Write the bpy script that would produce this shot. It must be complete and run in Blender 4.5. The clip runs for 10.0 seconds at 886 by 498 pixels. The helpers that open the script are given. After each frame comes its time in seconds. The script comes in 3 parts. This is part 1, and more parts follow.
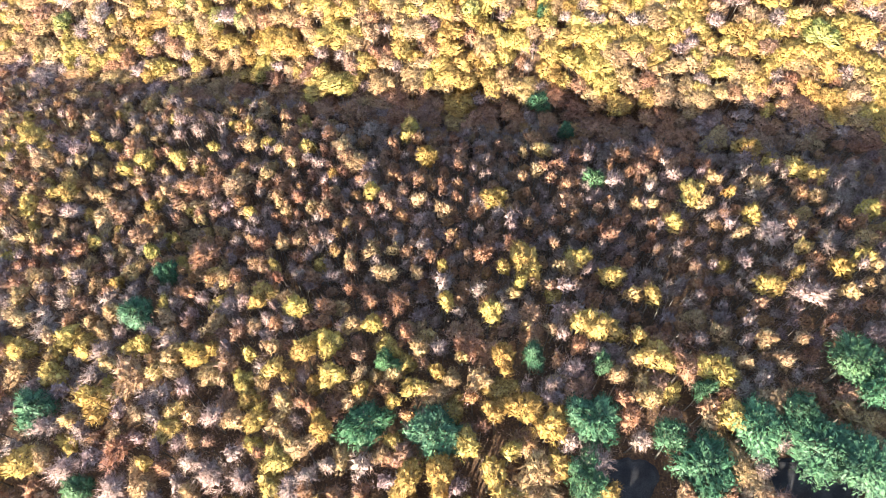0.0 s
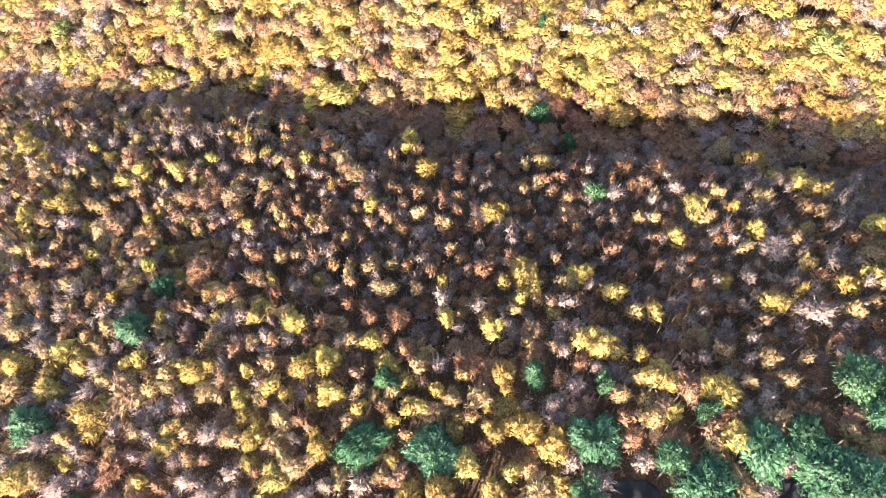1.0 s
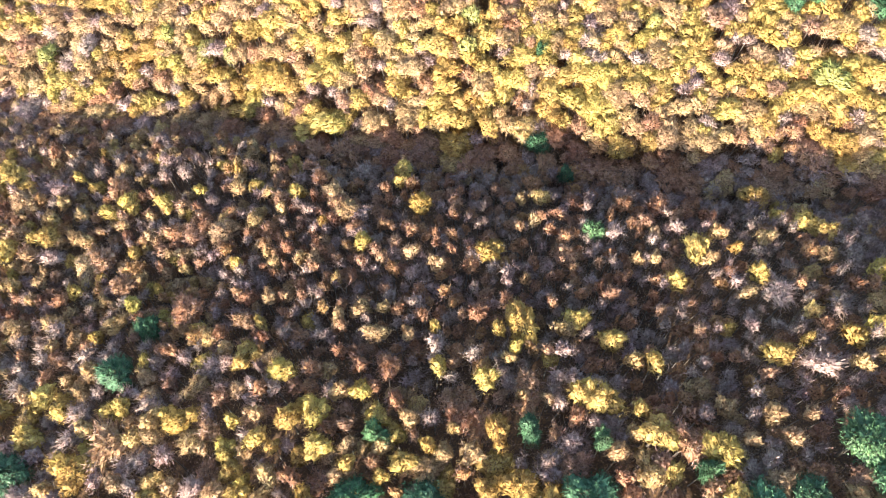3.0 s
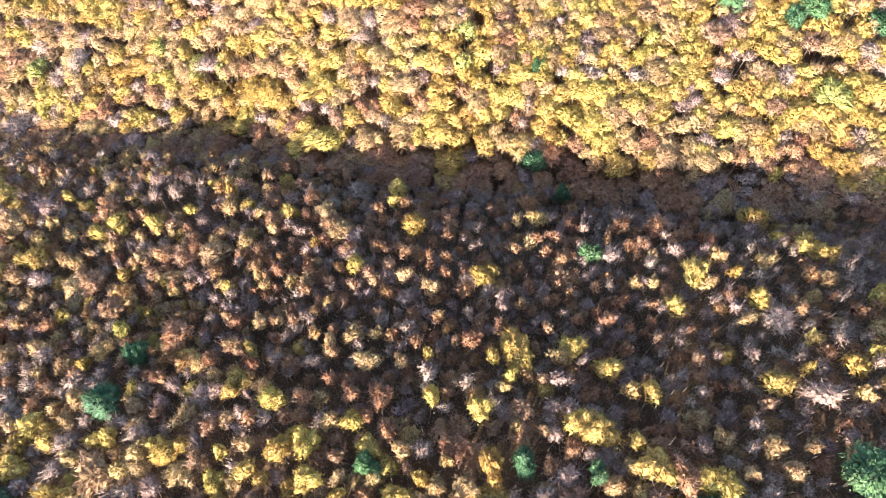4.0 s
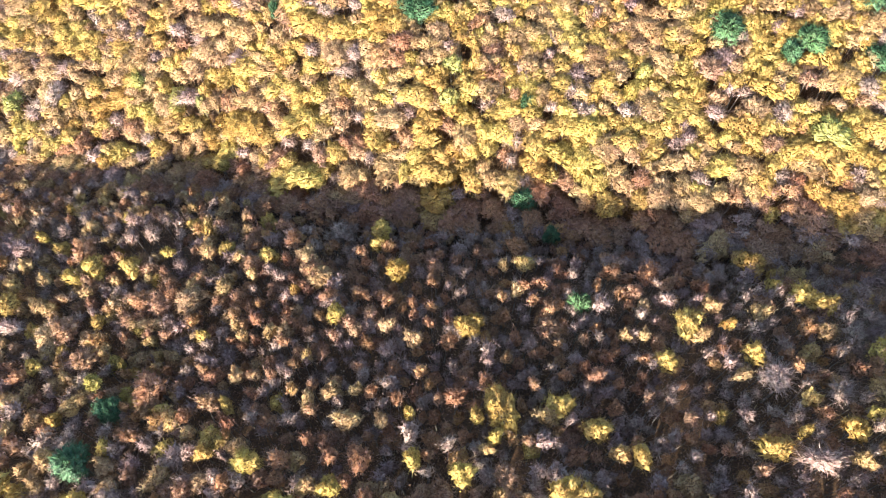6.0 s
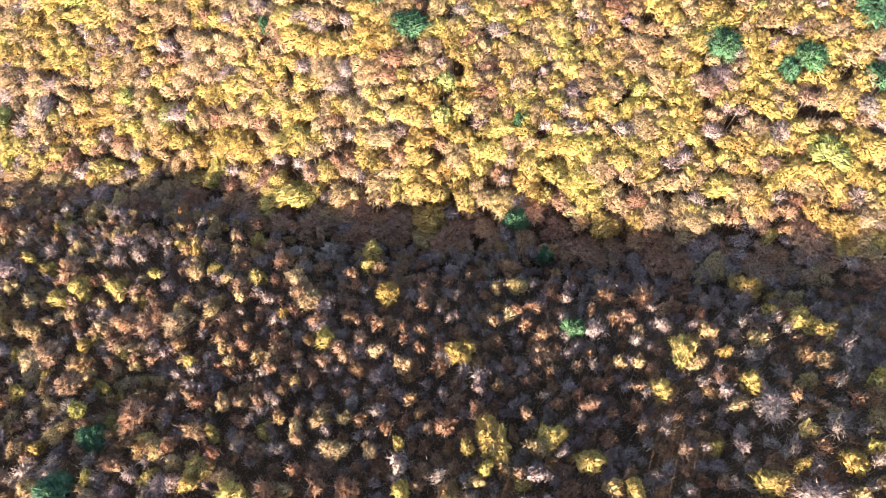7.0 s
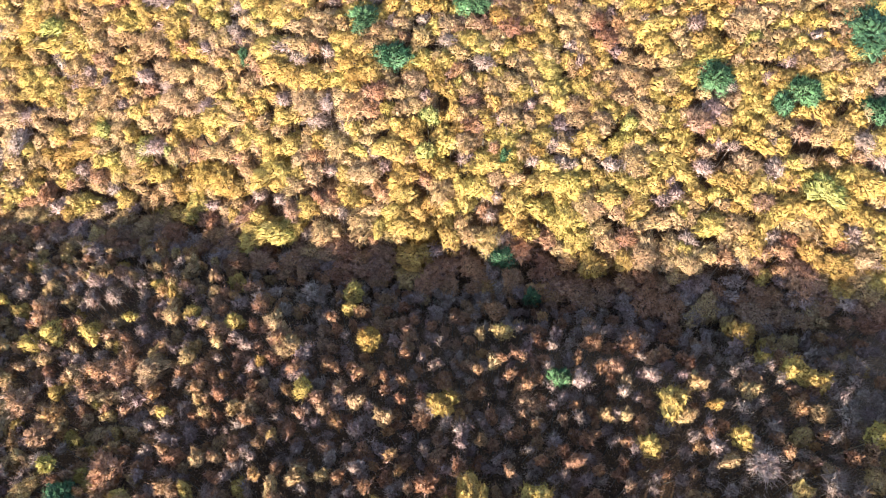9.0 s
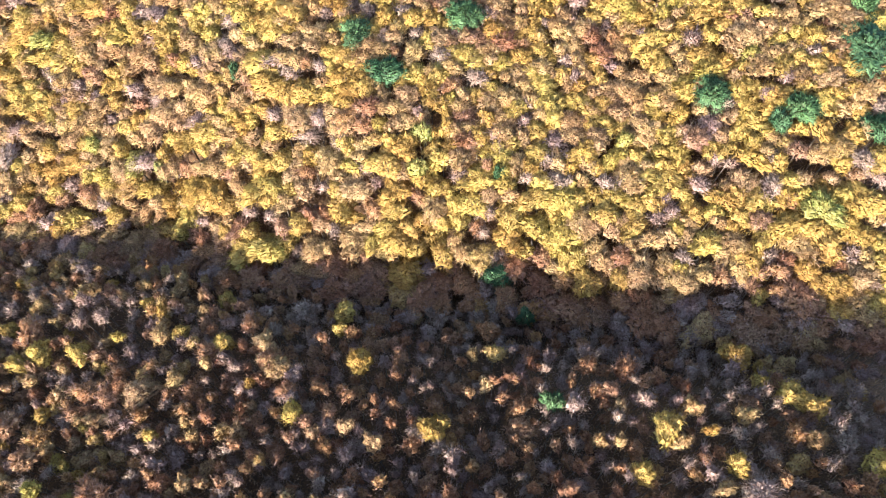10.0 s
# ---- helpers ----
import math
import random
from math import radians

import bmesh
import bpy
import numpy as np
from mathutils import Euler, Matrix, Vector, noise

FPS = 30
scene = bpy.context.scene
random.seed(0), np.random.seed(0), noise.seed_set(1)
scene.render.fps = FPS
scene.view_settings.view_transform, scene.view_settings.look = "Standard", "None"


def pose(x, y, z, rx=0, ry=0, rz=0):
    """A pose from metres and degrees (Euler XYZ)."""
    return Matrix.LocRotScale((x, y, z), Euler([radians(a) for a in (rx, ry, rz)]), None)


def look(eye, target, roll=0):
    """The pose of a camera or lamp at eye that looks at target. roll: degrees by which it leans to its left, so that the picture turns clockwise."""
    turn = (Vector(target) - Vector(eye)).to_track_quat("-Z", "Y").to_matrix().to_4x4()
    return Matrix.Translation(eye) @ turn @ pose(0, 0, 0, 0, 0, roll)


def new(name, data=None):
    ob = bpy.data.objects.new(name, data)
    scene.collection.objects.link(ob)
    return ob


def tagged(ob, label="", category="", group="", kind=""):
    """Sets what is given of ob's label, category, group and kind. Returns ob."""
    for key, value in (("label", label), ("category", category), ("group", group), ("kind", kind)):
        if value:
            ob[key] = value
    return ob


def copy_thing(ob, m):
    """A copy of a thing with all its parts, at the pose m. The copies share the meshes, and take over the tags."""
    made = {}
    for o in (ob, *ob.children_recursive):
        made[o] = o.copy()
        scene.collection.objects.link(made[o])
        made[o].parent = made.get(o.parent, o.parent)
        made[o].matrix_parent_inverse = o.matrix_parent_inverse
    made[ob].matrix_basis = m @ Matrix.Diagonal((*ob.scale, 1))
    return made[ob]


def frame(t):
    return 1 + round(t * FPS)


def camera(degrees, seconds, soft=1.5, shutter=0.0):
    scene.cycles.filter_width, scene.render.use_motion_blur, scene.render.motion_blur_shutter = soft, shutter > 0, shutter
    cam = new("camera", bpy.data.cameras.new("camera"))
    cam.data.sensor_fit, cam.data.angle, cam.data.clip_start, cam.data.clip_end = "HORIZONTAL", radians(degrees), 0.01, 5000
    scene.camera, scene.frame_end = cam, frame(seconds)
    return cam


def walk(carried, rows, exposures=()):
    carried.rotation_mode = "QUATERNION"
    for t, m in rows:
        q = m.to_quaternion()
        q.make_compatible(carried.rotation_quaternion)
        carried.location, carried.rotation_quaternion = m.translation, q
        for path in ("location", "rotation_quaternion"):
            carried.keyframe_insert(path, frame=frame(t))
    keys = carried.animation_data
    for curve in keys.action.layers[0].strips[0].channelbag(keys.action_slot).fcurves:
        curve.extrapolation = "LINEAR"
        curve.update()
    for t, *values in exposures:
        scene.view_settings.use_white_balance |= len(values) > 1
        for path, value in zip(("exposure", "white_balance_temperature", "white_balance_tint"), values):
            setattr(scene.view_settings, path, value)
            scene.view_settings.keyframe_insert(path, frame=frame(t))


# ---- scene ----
cam = camera(63.6, 10.0, soft=0.9)
PATH = [
    (0, (0.122, 0.345, 160.393), (0.12, 1.34, 158.658), -0.1),
    (0.5, (0.252, 2.025, 160.441), (0.247, 3.019, 158.706), -0.2),
    (1, (0.415, 3.948, 160.47), (0.409, 4.942, 158.735), -0.2),
    (1.5, (0.631, 6.101, 160.488), (0.624, 7.095, 158.752), -0.2),
    (2, (0.922, 8.519, 160.482), (0.915, 9.513, 158.747), -0.1),
    (2.5, (1.359, 11.172, 160.494), (1.352, 12.166, 158.759), -0.1),
    (4, (3.237, 19.888, 160.628), (3.229, 20.881, 158.892), -0.2),
    (4.5, (4.045, 22.817, 160.672), (4.037, 23.809, 158.936), -0.3),
    (5, (4.961, 25.775, 160.702), (4.952, 26.768, 158.967), -0.3),
    (5.5, (5.934, 28.699, 160.748), (5.924, 29.692, 159.012), -0.5),
    (7, (8.837, 37.365, 160.965), (8.825, 38.356, 159.229), -0.6),
    (7.5, (9.799, 40.067, 161.03), (9.786, 41.058, 159.293), -0.7),
    (8, (10.737, 42.695, 161.074), (10.725, 43.687, 159.337), -0.7),
    (8.5, (11.652, 45.212, 161.102), (11.639, 46.203, 159.365), -0.8),
    (9, (12.534, 47.657, 161.124), (12.522, 48.652, 159.389), -0.8),
    (9.5, (13.422, 50.095, 161.129), (13.41, 51.09, 159.394), -0.8),
    (10, (14.336, 52.461, 161.164), (14.323, 53.456, 159.429), -0.9),
]
EXPOSURES = [(0.0, 3.53), (2.5, 3.50), (5.0, 3.39), (7.5, 3.22), (10.0, 3.08)]
walk(cam, [(t, look(eye, target, roll)) for t, eye, target, roll in PATH], EXPOSURES)

# ---------------------------------------------------------------- light
SUN_HEIGHT, SUN_FROM = 17.6, 203.0       # degrees above the horizon; compass bearing, y is north
away = Vector((math.sin(radians(SUN_FROM)), math.cos(radians(SUN_FROM)), math.tan(radians(SUN_HEIGHT))))
sun = new("sun", bpy.data.lights.new("sun", "SUN"))
sun.data.energy, sun.data.angle, sun.data.color = 3.1, radians(0.53), (1.0, 0.93, 0.81)
sun.matrix_world = look(away * 400, (0, 0, 0))

world = bpy.data.worlds.new("world")
scene.world = world
world.use_nodes = True
sky = world.node_tree.nodes.new("ShaderNodeTexSky")
sky.sky_type, sky.sun_disc = "NISHITA", False
sky.sun_elevation, sky.sun_rotation = radians(SUN_HEIGHT), radians(SUN_FROM)
world.node_tree.links.new(sky.outputs[0], world.node_tree.nodes["Background"].inputs[0])
world.node_tree.nodes["Background"].inputs[1].default_value = 0.084


# ---------------------------------------------------------------- materials
def material(name, rough=0.7, sheer=0.0):
    """A node material; sheer is the share of light that a thin leaf lets through."""
    m = bpy.data.materials.new(name)
    m.use_nodes = True
    nt = m.node_tree
    bsdf = nt.nodes["Principled BSDF"]
    bsdf.inputs["Roughness"].default_value = rough
    bsdf.inputs["Specular IOR Level"].default_value = 0.25
    if sheer:
        thin, mix = nt.nodes.new("ShaderNodeBsdfTranslucent"), nt.nodes.new("ShaderNodeMixShader")
        mix.inputs[0].default_value = sheer
        nt.links.new(bsdf.outputs[0], mix.inputs[1])
        nt.links.new(thin.outputs[0], mix.inputs[2])
        nt.links.new(mix.outputs[0], nt.nodes["Material Output"].inputs[0])
        return m, nt, (bsdf.inputs["Base Color"], thin.inputs["Color"])
    return m, nt, (bsdf.inputs["Base Color"],)


def ramp_of(nt, value, stops):
    r = nt.nodes.new("ShaderNodeValToRGB")
    while len(r.color_ramp.elements) < len(stops):
        r.color_ramp.elements.new(0.5)
    for e, (at, c) in zip(r.color_ramp.elements, stops):
        e.position, e.color = at, (*c, 1)
    nt.links.new(value, r.inputs[0])
    return r.outputs[0]


def mixed(nt, fac, a, b, blend="MIX"):
    n = nt.nodes.new("ShaderNodeMix")
    n.data_type, n.blend_type = "RGBA", blend
    for value, socket in ((fac, n.inputs[0]), (a, n.inputs[6]), (b, n.inputs[7])):
        if isinstance(value, (int, float)):
            socket.default_value = value
        elif isinstance(value, tuple):
            socket.default_value = (*value, 1)
        else:
            nt.links.new(value, socket)
    return n.outputs[2]


def reckon(nt, op, a, b):
    n = nt.nodes.new("ShaderNodeMath")
    n.operation = op
    for value, socket in zip((a, b), n.inputs):
        if isinstance(value, (int, float)):
            socket.default_value = value
        else:
            nt.links.new(value, socket)
    return n.outputs[0]


def noise_of(nt, scale, detail=3.0):
    t, c = nt.nodes.new("ShaderNodeTexNoise"), nt.nodes.new("ShaderNodeNewGeometry")
    t.inputs["Scale"].default_value, t.inputs["Detail"].default_value = scale, detail
    nt.links.new(c.outputs["Position"], t.inputs["Vector"])
    return t.outputs["Fac"]


def foliage_material(name, tree_stops, leaf_dark, leaf_light, rough=0.7, sheer=0.5):
    """One hue for each tree, then lighter and darker leaves within it, and patches half a crown wide."""
    m, nt, sockets = material(name, rough, sheer)
    info, tint, geo = (nt.nodes.new("ShaderNode" + k) for k in ("ObjectInfo", "Attribute", "NewGeometry"))
    tint.attribute_name = "tint"
    each = reckon(nt, "FRACT", reckon(nt, "ADD", info.outputs["Random"], tint.outputs["Fac"]), 0)
    colour = ramp_of(nt, each, tree_stops)
    leaf = ramp_of(nt, geo.outputs["Random Per Island"], ((0.0, leaf_dark), (0.5, (1, 1, 1)), (1.0, leaf_light)))
    colour = mixed(nt, 1.0, colour, leaf, "MULTIPLY")
    patch = ramp_of(nt, noise_of(nt, 0.5), ((0.34, (0.88, 0.80, 0.78)), (0.5, (1.0, 0.98, 1.0)), (0.66, (1.06, 1.07, 1.0))))
    colour = mixed(nt, 1.0, colour, patch, "MULTIPLY")
    broad = ramp_of(nt, noise_of(nt, 0.07, 2.0), ((0.38, (0.95, 0.88, 0.9)), (0.62, (1.03, 1.05, 1.0))))
    colour = mixed(nt, 1.0, colour, broad, "MULTIPLY")
    grain = noise_of(nt, 2.6, 5.0)
    speck = ramp_of(nt, grain, ((0.36, (0.66, 0.56, 0.54)), (0.5, (1.0, 0.98, 0.98)), (0.64, (1.14, 1.16, 1.14))))
    colour = mixed(nt, 1.0, colour, speck, "MULTIPLY")
    bump = nt.nodes.new("ShaderNodeBump")
    bump.inputs["Strength"].default_value, bump.inputs["Distance"].default_value = 0.5, 0.3
    nt.links.new(grain, bump.inputs["Height"])
    nt.links.new(bump.outputs[0], nt.nodes["Principled BSDF"].inputs["Normal"])
    for s in sockets:
        nt.links.new(colour, s)
    return m


GOLD = foliage_material("gold_leaves", ((0.0, (0.432, 0.289, 0.089)), (0.3, (0.473, 0.342, 0.114)), (0.7, (0.49, 0.384, 0.129)), (1.0, (0.456, 0.364, 0.109))), (0.74, 0.70, 0.68), (1.14, 1.14, 1.10))
TAN = foliage_material("tan_leaves", ((0.0, (0.385, 0.263, 0.138)), (0.4, (0.464, 0.335, 0.165)), (0.75, (0.41, 0.287, 0.176)), (1.0, (0.499, 0.366, 0.149))), (0.74, 0.70, 0.68), (1.14, 1.14, 1.10))
COPPER_LEAF = foliage_material("copper_leaves", ((0.0, (0.343, 0.182, 0.11)), (0.4, (0.442, 0.254, 0.145)), (0.75, (0.37, 0.237, 0.165)), (1.0, (0.478, 0.291, 0.125))), (0.78, 0.72, 0.68), (1.15, 1.15, 1.12))
LIME_LEAF = foliage_material("lime_leaves", ((0.0, (0.396, 0.37, 0.13)), (0.5, (0.31, 0.336, 0.13)), (1.0, (0.447, 0.386, 0.13))), (0.6, 0.65, 0.5), (1.3, 1.2, 1.1))
NEEDLE = foliage_material("evergreen_leaves", ((0.0, (0.039, 0.106, 0.048)), (0.5, (0.054, 0.129, 0.066)), (1.0, (0.067, 0.142, 0.06))), (0.55, 0.6, 0.6), (1.5, 1.4, 1.3), 0.5, 0.12)
TWIG = foliage_material("twigs", ((0.0, (0.419, 0.26, 0.214)), (0.4, (0.48, 0.323, 0.272)), (0.75, (0.436, 0.296, 0.272)), (1.0, (0.506, 0.346, 0.243))), (0.78, 0.72, 0.68), (1.15, 1.15, 1.12), 0.75, 0.25)
STRAW_TWIG = foliage_material("straw_twigs", ((0.0, (0.43, 0.305, 0.19)), (0.5, (0.50, 0.365, 0.235)), (1.0, (0.46, 0.345, 0.245))), (0.78, 0.72, 0.68), (1.15, 1.15, 1.12), 0.75, 0.25)
GREY_TWIG = foliage_material("grey_twigs", ((0.0, (0.311, 0.235, 0.207)), (0.5, (0.388, 0.298, 0.264)), (1.0, (0.301, 0.223, 0.217))), (0.78, 0.72, 0.68), (1.15, 1.15, 1.12), 0.75, 0.25)


BRUSH = foliage_material("brush", ((0.0, (0.26, 0.166, 0.113)), (0.4, (0.306, 0.223, 0.158)), (0.75, (0.245, 0.191, 0.192)), (1.0, (0.367, 0.282, 0.147))), (0.6, 0.5, 0.5), (1.3, 1.25, 1.2))


def bark_material():
    m, nt, sockets = material("bark", 0.85)
    c = ramp_of(nt, noise_of(nt, 3.0, 6.0), ((0.3, (0.07, 0.055, 0.045)), (0.55, (0.13, 0.11, 0.09)), (0.75, (0.20, 0.18, 0.16))))
    nt.links.new(c, sockets[0])
    return m


def litter_material():
    """Fallen leaves over dark soil, with bare damp patches."""
    m, nt, sockets = material("leaf_litter", 0.9)
    fine = ramp_of(nt, noise_of(nt, 2.6, 8.0), ((0.3, (0.045, 0.03, 0.022)), (0.5, (0.10, 0.058, 0.034)), (0.7, (0.19, 0.11, 0.05))))
    broad = ramp_of(nt, noise_of(nt, 0.09, 4.0), ((0.4, (0.65, 0.62, 0.62)), (0.62, (1.1, 1.05, 1.0))))
    nt.links.new(mixed(nt, 1.0, fine, broad, "MULTIPLY"), sockets[0])
    bump = nt.nodes.new("ShaderNodeBump")
    bump.inputs["Strength"].default_value, bump.inputs["Distance"].default_value = 0.6, 0.12
    nt.links.new(noise_of(nt, 4.0, 6.0), bump.inputs["Height"])
    nt.links.new(bump.outputs[0], nt.nodes["Principled BSDF"].inputs["Normal"])
    return m


def shaded_gravel_material():
    # base colour set darker than gravel, to carry the shade of the evergreens
    m, nt, sockets = material("shaded_gravel", 0.85)
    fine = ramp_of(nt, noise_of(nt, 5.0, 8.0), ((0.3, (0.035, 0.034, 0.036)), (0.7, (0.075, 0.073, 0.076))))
    blotch = ramp_of(nt, noise_of(nt, 0.35, 3.0), ((0.4, (0.6, 0.6, 0.6)), (0.6, (1.0, 1.0, 1.0))))
    nt.links.new(mixed(nt, 1.0, fine, blotch, "MULTIPLY"), sockets[0])
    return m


BARK, LITTER, SHADED_GRAVEL = bark_material(), litter_material(), shaded_gravel_material()


# ---------------------------------------------------------------- terrain
def smooth(a, b, v):
    u = np.clip((np.asarray(v, float) - a) / (b - a), 0.0, 1.0)
    return u * u * (3 - 2 * u)


VALLEY_LINE = 121.8          # the stream crosses x = 0 here and runs a little north of west
STATIONS = (-110, -85, -65, -25, 15, 55, 95)
SECTIONS = [   # canopy heights, west to east, for each distance from the stream
    (-100, (16.3, 21.0, 24.7, 31.2, 34.7, 41.4, 46.3)),
    (-70, (14.8, 18.8, 24.0, 30.8, 35.8, 41.9, 46.0)),
    (-45, (12.6, 14.2, 16.4, 25.4, 31.0, 34.8, 45.4)),
    (-28, (11.0, 12.2, 15.5, 22.6, 27.0, 31.6, 38.9)),
    (-16, (9.3, 10.4, 14.6, 20.4, 23.8, 30.8, 34.2)),
    (-8, (8.3, 9.2, 13.9, 17.8, 21.4, 27.8, 30.0)),
    (0, (7.3, 8.5, 13.6, 14.6, 16.2, 19.5, 24.4)),
    (8, (5.6, 5.1, 5.6, 11.7, 11.6, 19.0, 25.4)),
    (18, (8.0, 7.0, 3.4, 17.6, 16.0, 23.6, 27.4)),
    (35, (13.8, 15.5, 16.8, 24.5, 29.9, 28.2, 33.5)),
    (58, (19.5, 23.3, 26.4, 35.2, 34.9, 33.8, 42.8)),
    (90, (31.4, 34.5, 37.0, 40.3, 40.6, 43.3, 49.4)),
]
FROM_STREAM = np.array([row[0] for row in SECTIONS], float)
HEIGHTS = np.array([row[1] for row in SECTIONS])


def canopy(x, y):
    """Mean height of the tree tops over the plan."""
    x, y = np.asarray(x, float), np.asarray(y, float)
    d = y - (VALLEY_LINE - 0.178 * np.clip(x, -150, 150))
    i = np.clip(np.searchsorted(STATIONS, x) - 1, 0, len(STATIONS) - 2)
    j = np.clip(np.searchsorted(FROM_STREAM, d) - 1, 0, len(FROM_STREAM) - 2)
    west, south = np.asarray(STATIONS, float)[i], FROM_STREAM[j]
    u = np.clip((x - west) / (np.asarray(STATIONS, float)[i + 1] - west), 0, 1)
    v = np.clip((d - south) / (FROM_STREAM[j + 1] - south), 0, 1)
    h = (HEIGHTS[j, i] * (1 - u) + HEIGHTS[j, i + 1] * u) * (1 - v) + (HEIGHTS[j + 1, i] * (1 - u) + HEIGHTS[j + 1, i + 1] * u) * v
    return h + 0.3 * np.clip(d - 90, 0, 60) - 0.12 * np.clip(-100 - d, 0, 300)


TREE = 13.0                  # mean height of a tree


def ground_z(x, y):
    return canopy(x, y) - TREE


def ground_sheet():
    """One sheet, fine under the wood and coarse towards the horizon."""
    near_x, near_y = np.arange(-170, 171, 3.0), np.arange(-120, 301, 3.0)
    out = np.array([30, 80, 170, 320, 600, 1100, 1900.0])
    xs = np.concatenate((near_x[0] - out[::-1], near_x, near_x[-1] + out))
    ys = np.concatenate((near_y[0] - out[::-1], near_y, near_y[-1] + out))
    gx, gy = np.meshgrid(xs, ys)
    gz = ground_z(gx, gy) + 0.25 * np.sin(gx * 0.9) * np.cos(gy * 0.8)
    n, w = len(ys), len(xs)
    at = np.arange(n * w).reshape(n, w)
    faces = np.stack((at[:-1, :-1], at[:-1, 1:], at[1:, 1:], at[1:, :-1]), -1).reshape(-1, 4)
    me = bpy.data.meshes.new("ground")
    me.from_pydata(np.stack((gx, gy, gz), -1).reshape(-1, 3).tolist(), [], faces.tolist())
    me.shade_smooth()
    me.materials.append(LITTER)
    return tagged(new("ground", me), "dark forest floor under brown fallen leaves, sloping into a small valley", "ground", kind="structure")


ground_sheet()


# ---------------------------------------------------------------- trees: geometry
def rng_of(seed):
    return np.random.default_rng(seed)


def unit(v):
    return v / np.maximum(np.linalg.norm(v, axis=-1, keepdims=True), 1e-9)


def upward(v, f):
    """The triangles, each turned so that it faces up."""
    n = np.cross(v[f[:, 1]] - v[f[:, 0]], v[f[:, 2]] - v[f[:, 0]])
    flip = n[:, 2] < 0
    f[flip] = f[flip][:, ::-1]
    return f


def flakes(rng, centres, normals, size):
    """A small three-cornered spray of leaves at each centre, facing about along its normal."""
    n = len(centres)
    a = unit(np.cross(normals, unit(rng.normal(size=(n, 3)))))
    b = np.cross(normals, a)
    s = size * rng.uniform(0.6, 1.35, (n, 1))
    v = np.stack((centres - a * s * 0.5 - b * s * 0.35, centres + a * s * 0.5 - b * s * 0.3, centres + b * s * 0.65), 1).reshape(-1, 3)
    return v, upward(v, np.arange(3 * n).reshape(-1, 3))


def strokes(rng, middles, ways, length, width):
    """A thin tapering shoot through each middle along its way."""
    n = len(middles)
    side = unit(np.cross(ways, unit(rng.normal(size=(n, 3)) * (1.0, 1.0, 0.4))))
    ln = length * rng.uniform(0.55, 1.3, (n, 1))
    w = width * rng.uniform(0.7, 1.3, (n, 1))
    root = middles - ways * ln * 0.5
    v = np.stack((root - side * w / 2, root + side * w / 2, root + ways * ln), 1).reshape(-1, 3)
    return v, upward(v, np.arange(3 * n).reshape(-1, 3))


def tube(points, radii, sides=5):
    """A tapering limb along points: (vertices, triangles)."""
    pts, vs = np.asarray(points, float), []
    for i, p in enumerate(pts):
        way = unit(pts[min(i + 1, len(pts) - 1)] - pts[max(i - 1, 0)])
        a = unit(np.cross(way, (0.31, 0.95, 0.05)))
        b = np.cross(way, a)
        ang = np.arange(sides) * 2 * np.pi / sides
        vs.append(p + radii[i] * (np.cos(ang)[:, None] * a + np.sin(ang)[:, None] * b))
    f = []
    for i in range(len(pts) - 1):
        for j in range(sides):
            p, q = i * sides + j, i * sides + (j + 1) % sides
            f += [(p, q, q + sides), (p, q + sides, p + sides)]
    return np.concatenate(vs), np.array(f)


def joined(pieces):
    vs, fs, k = [], [], 0
    for v, f in pieces:
        vs.append(v)
        fs.append(f + k)
        k += len(v)
    return np.concatenate(vs), np.concatenate(fs)


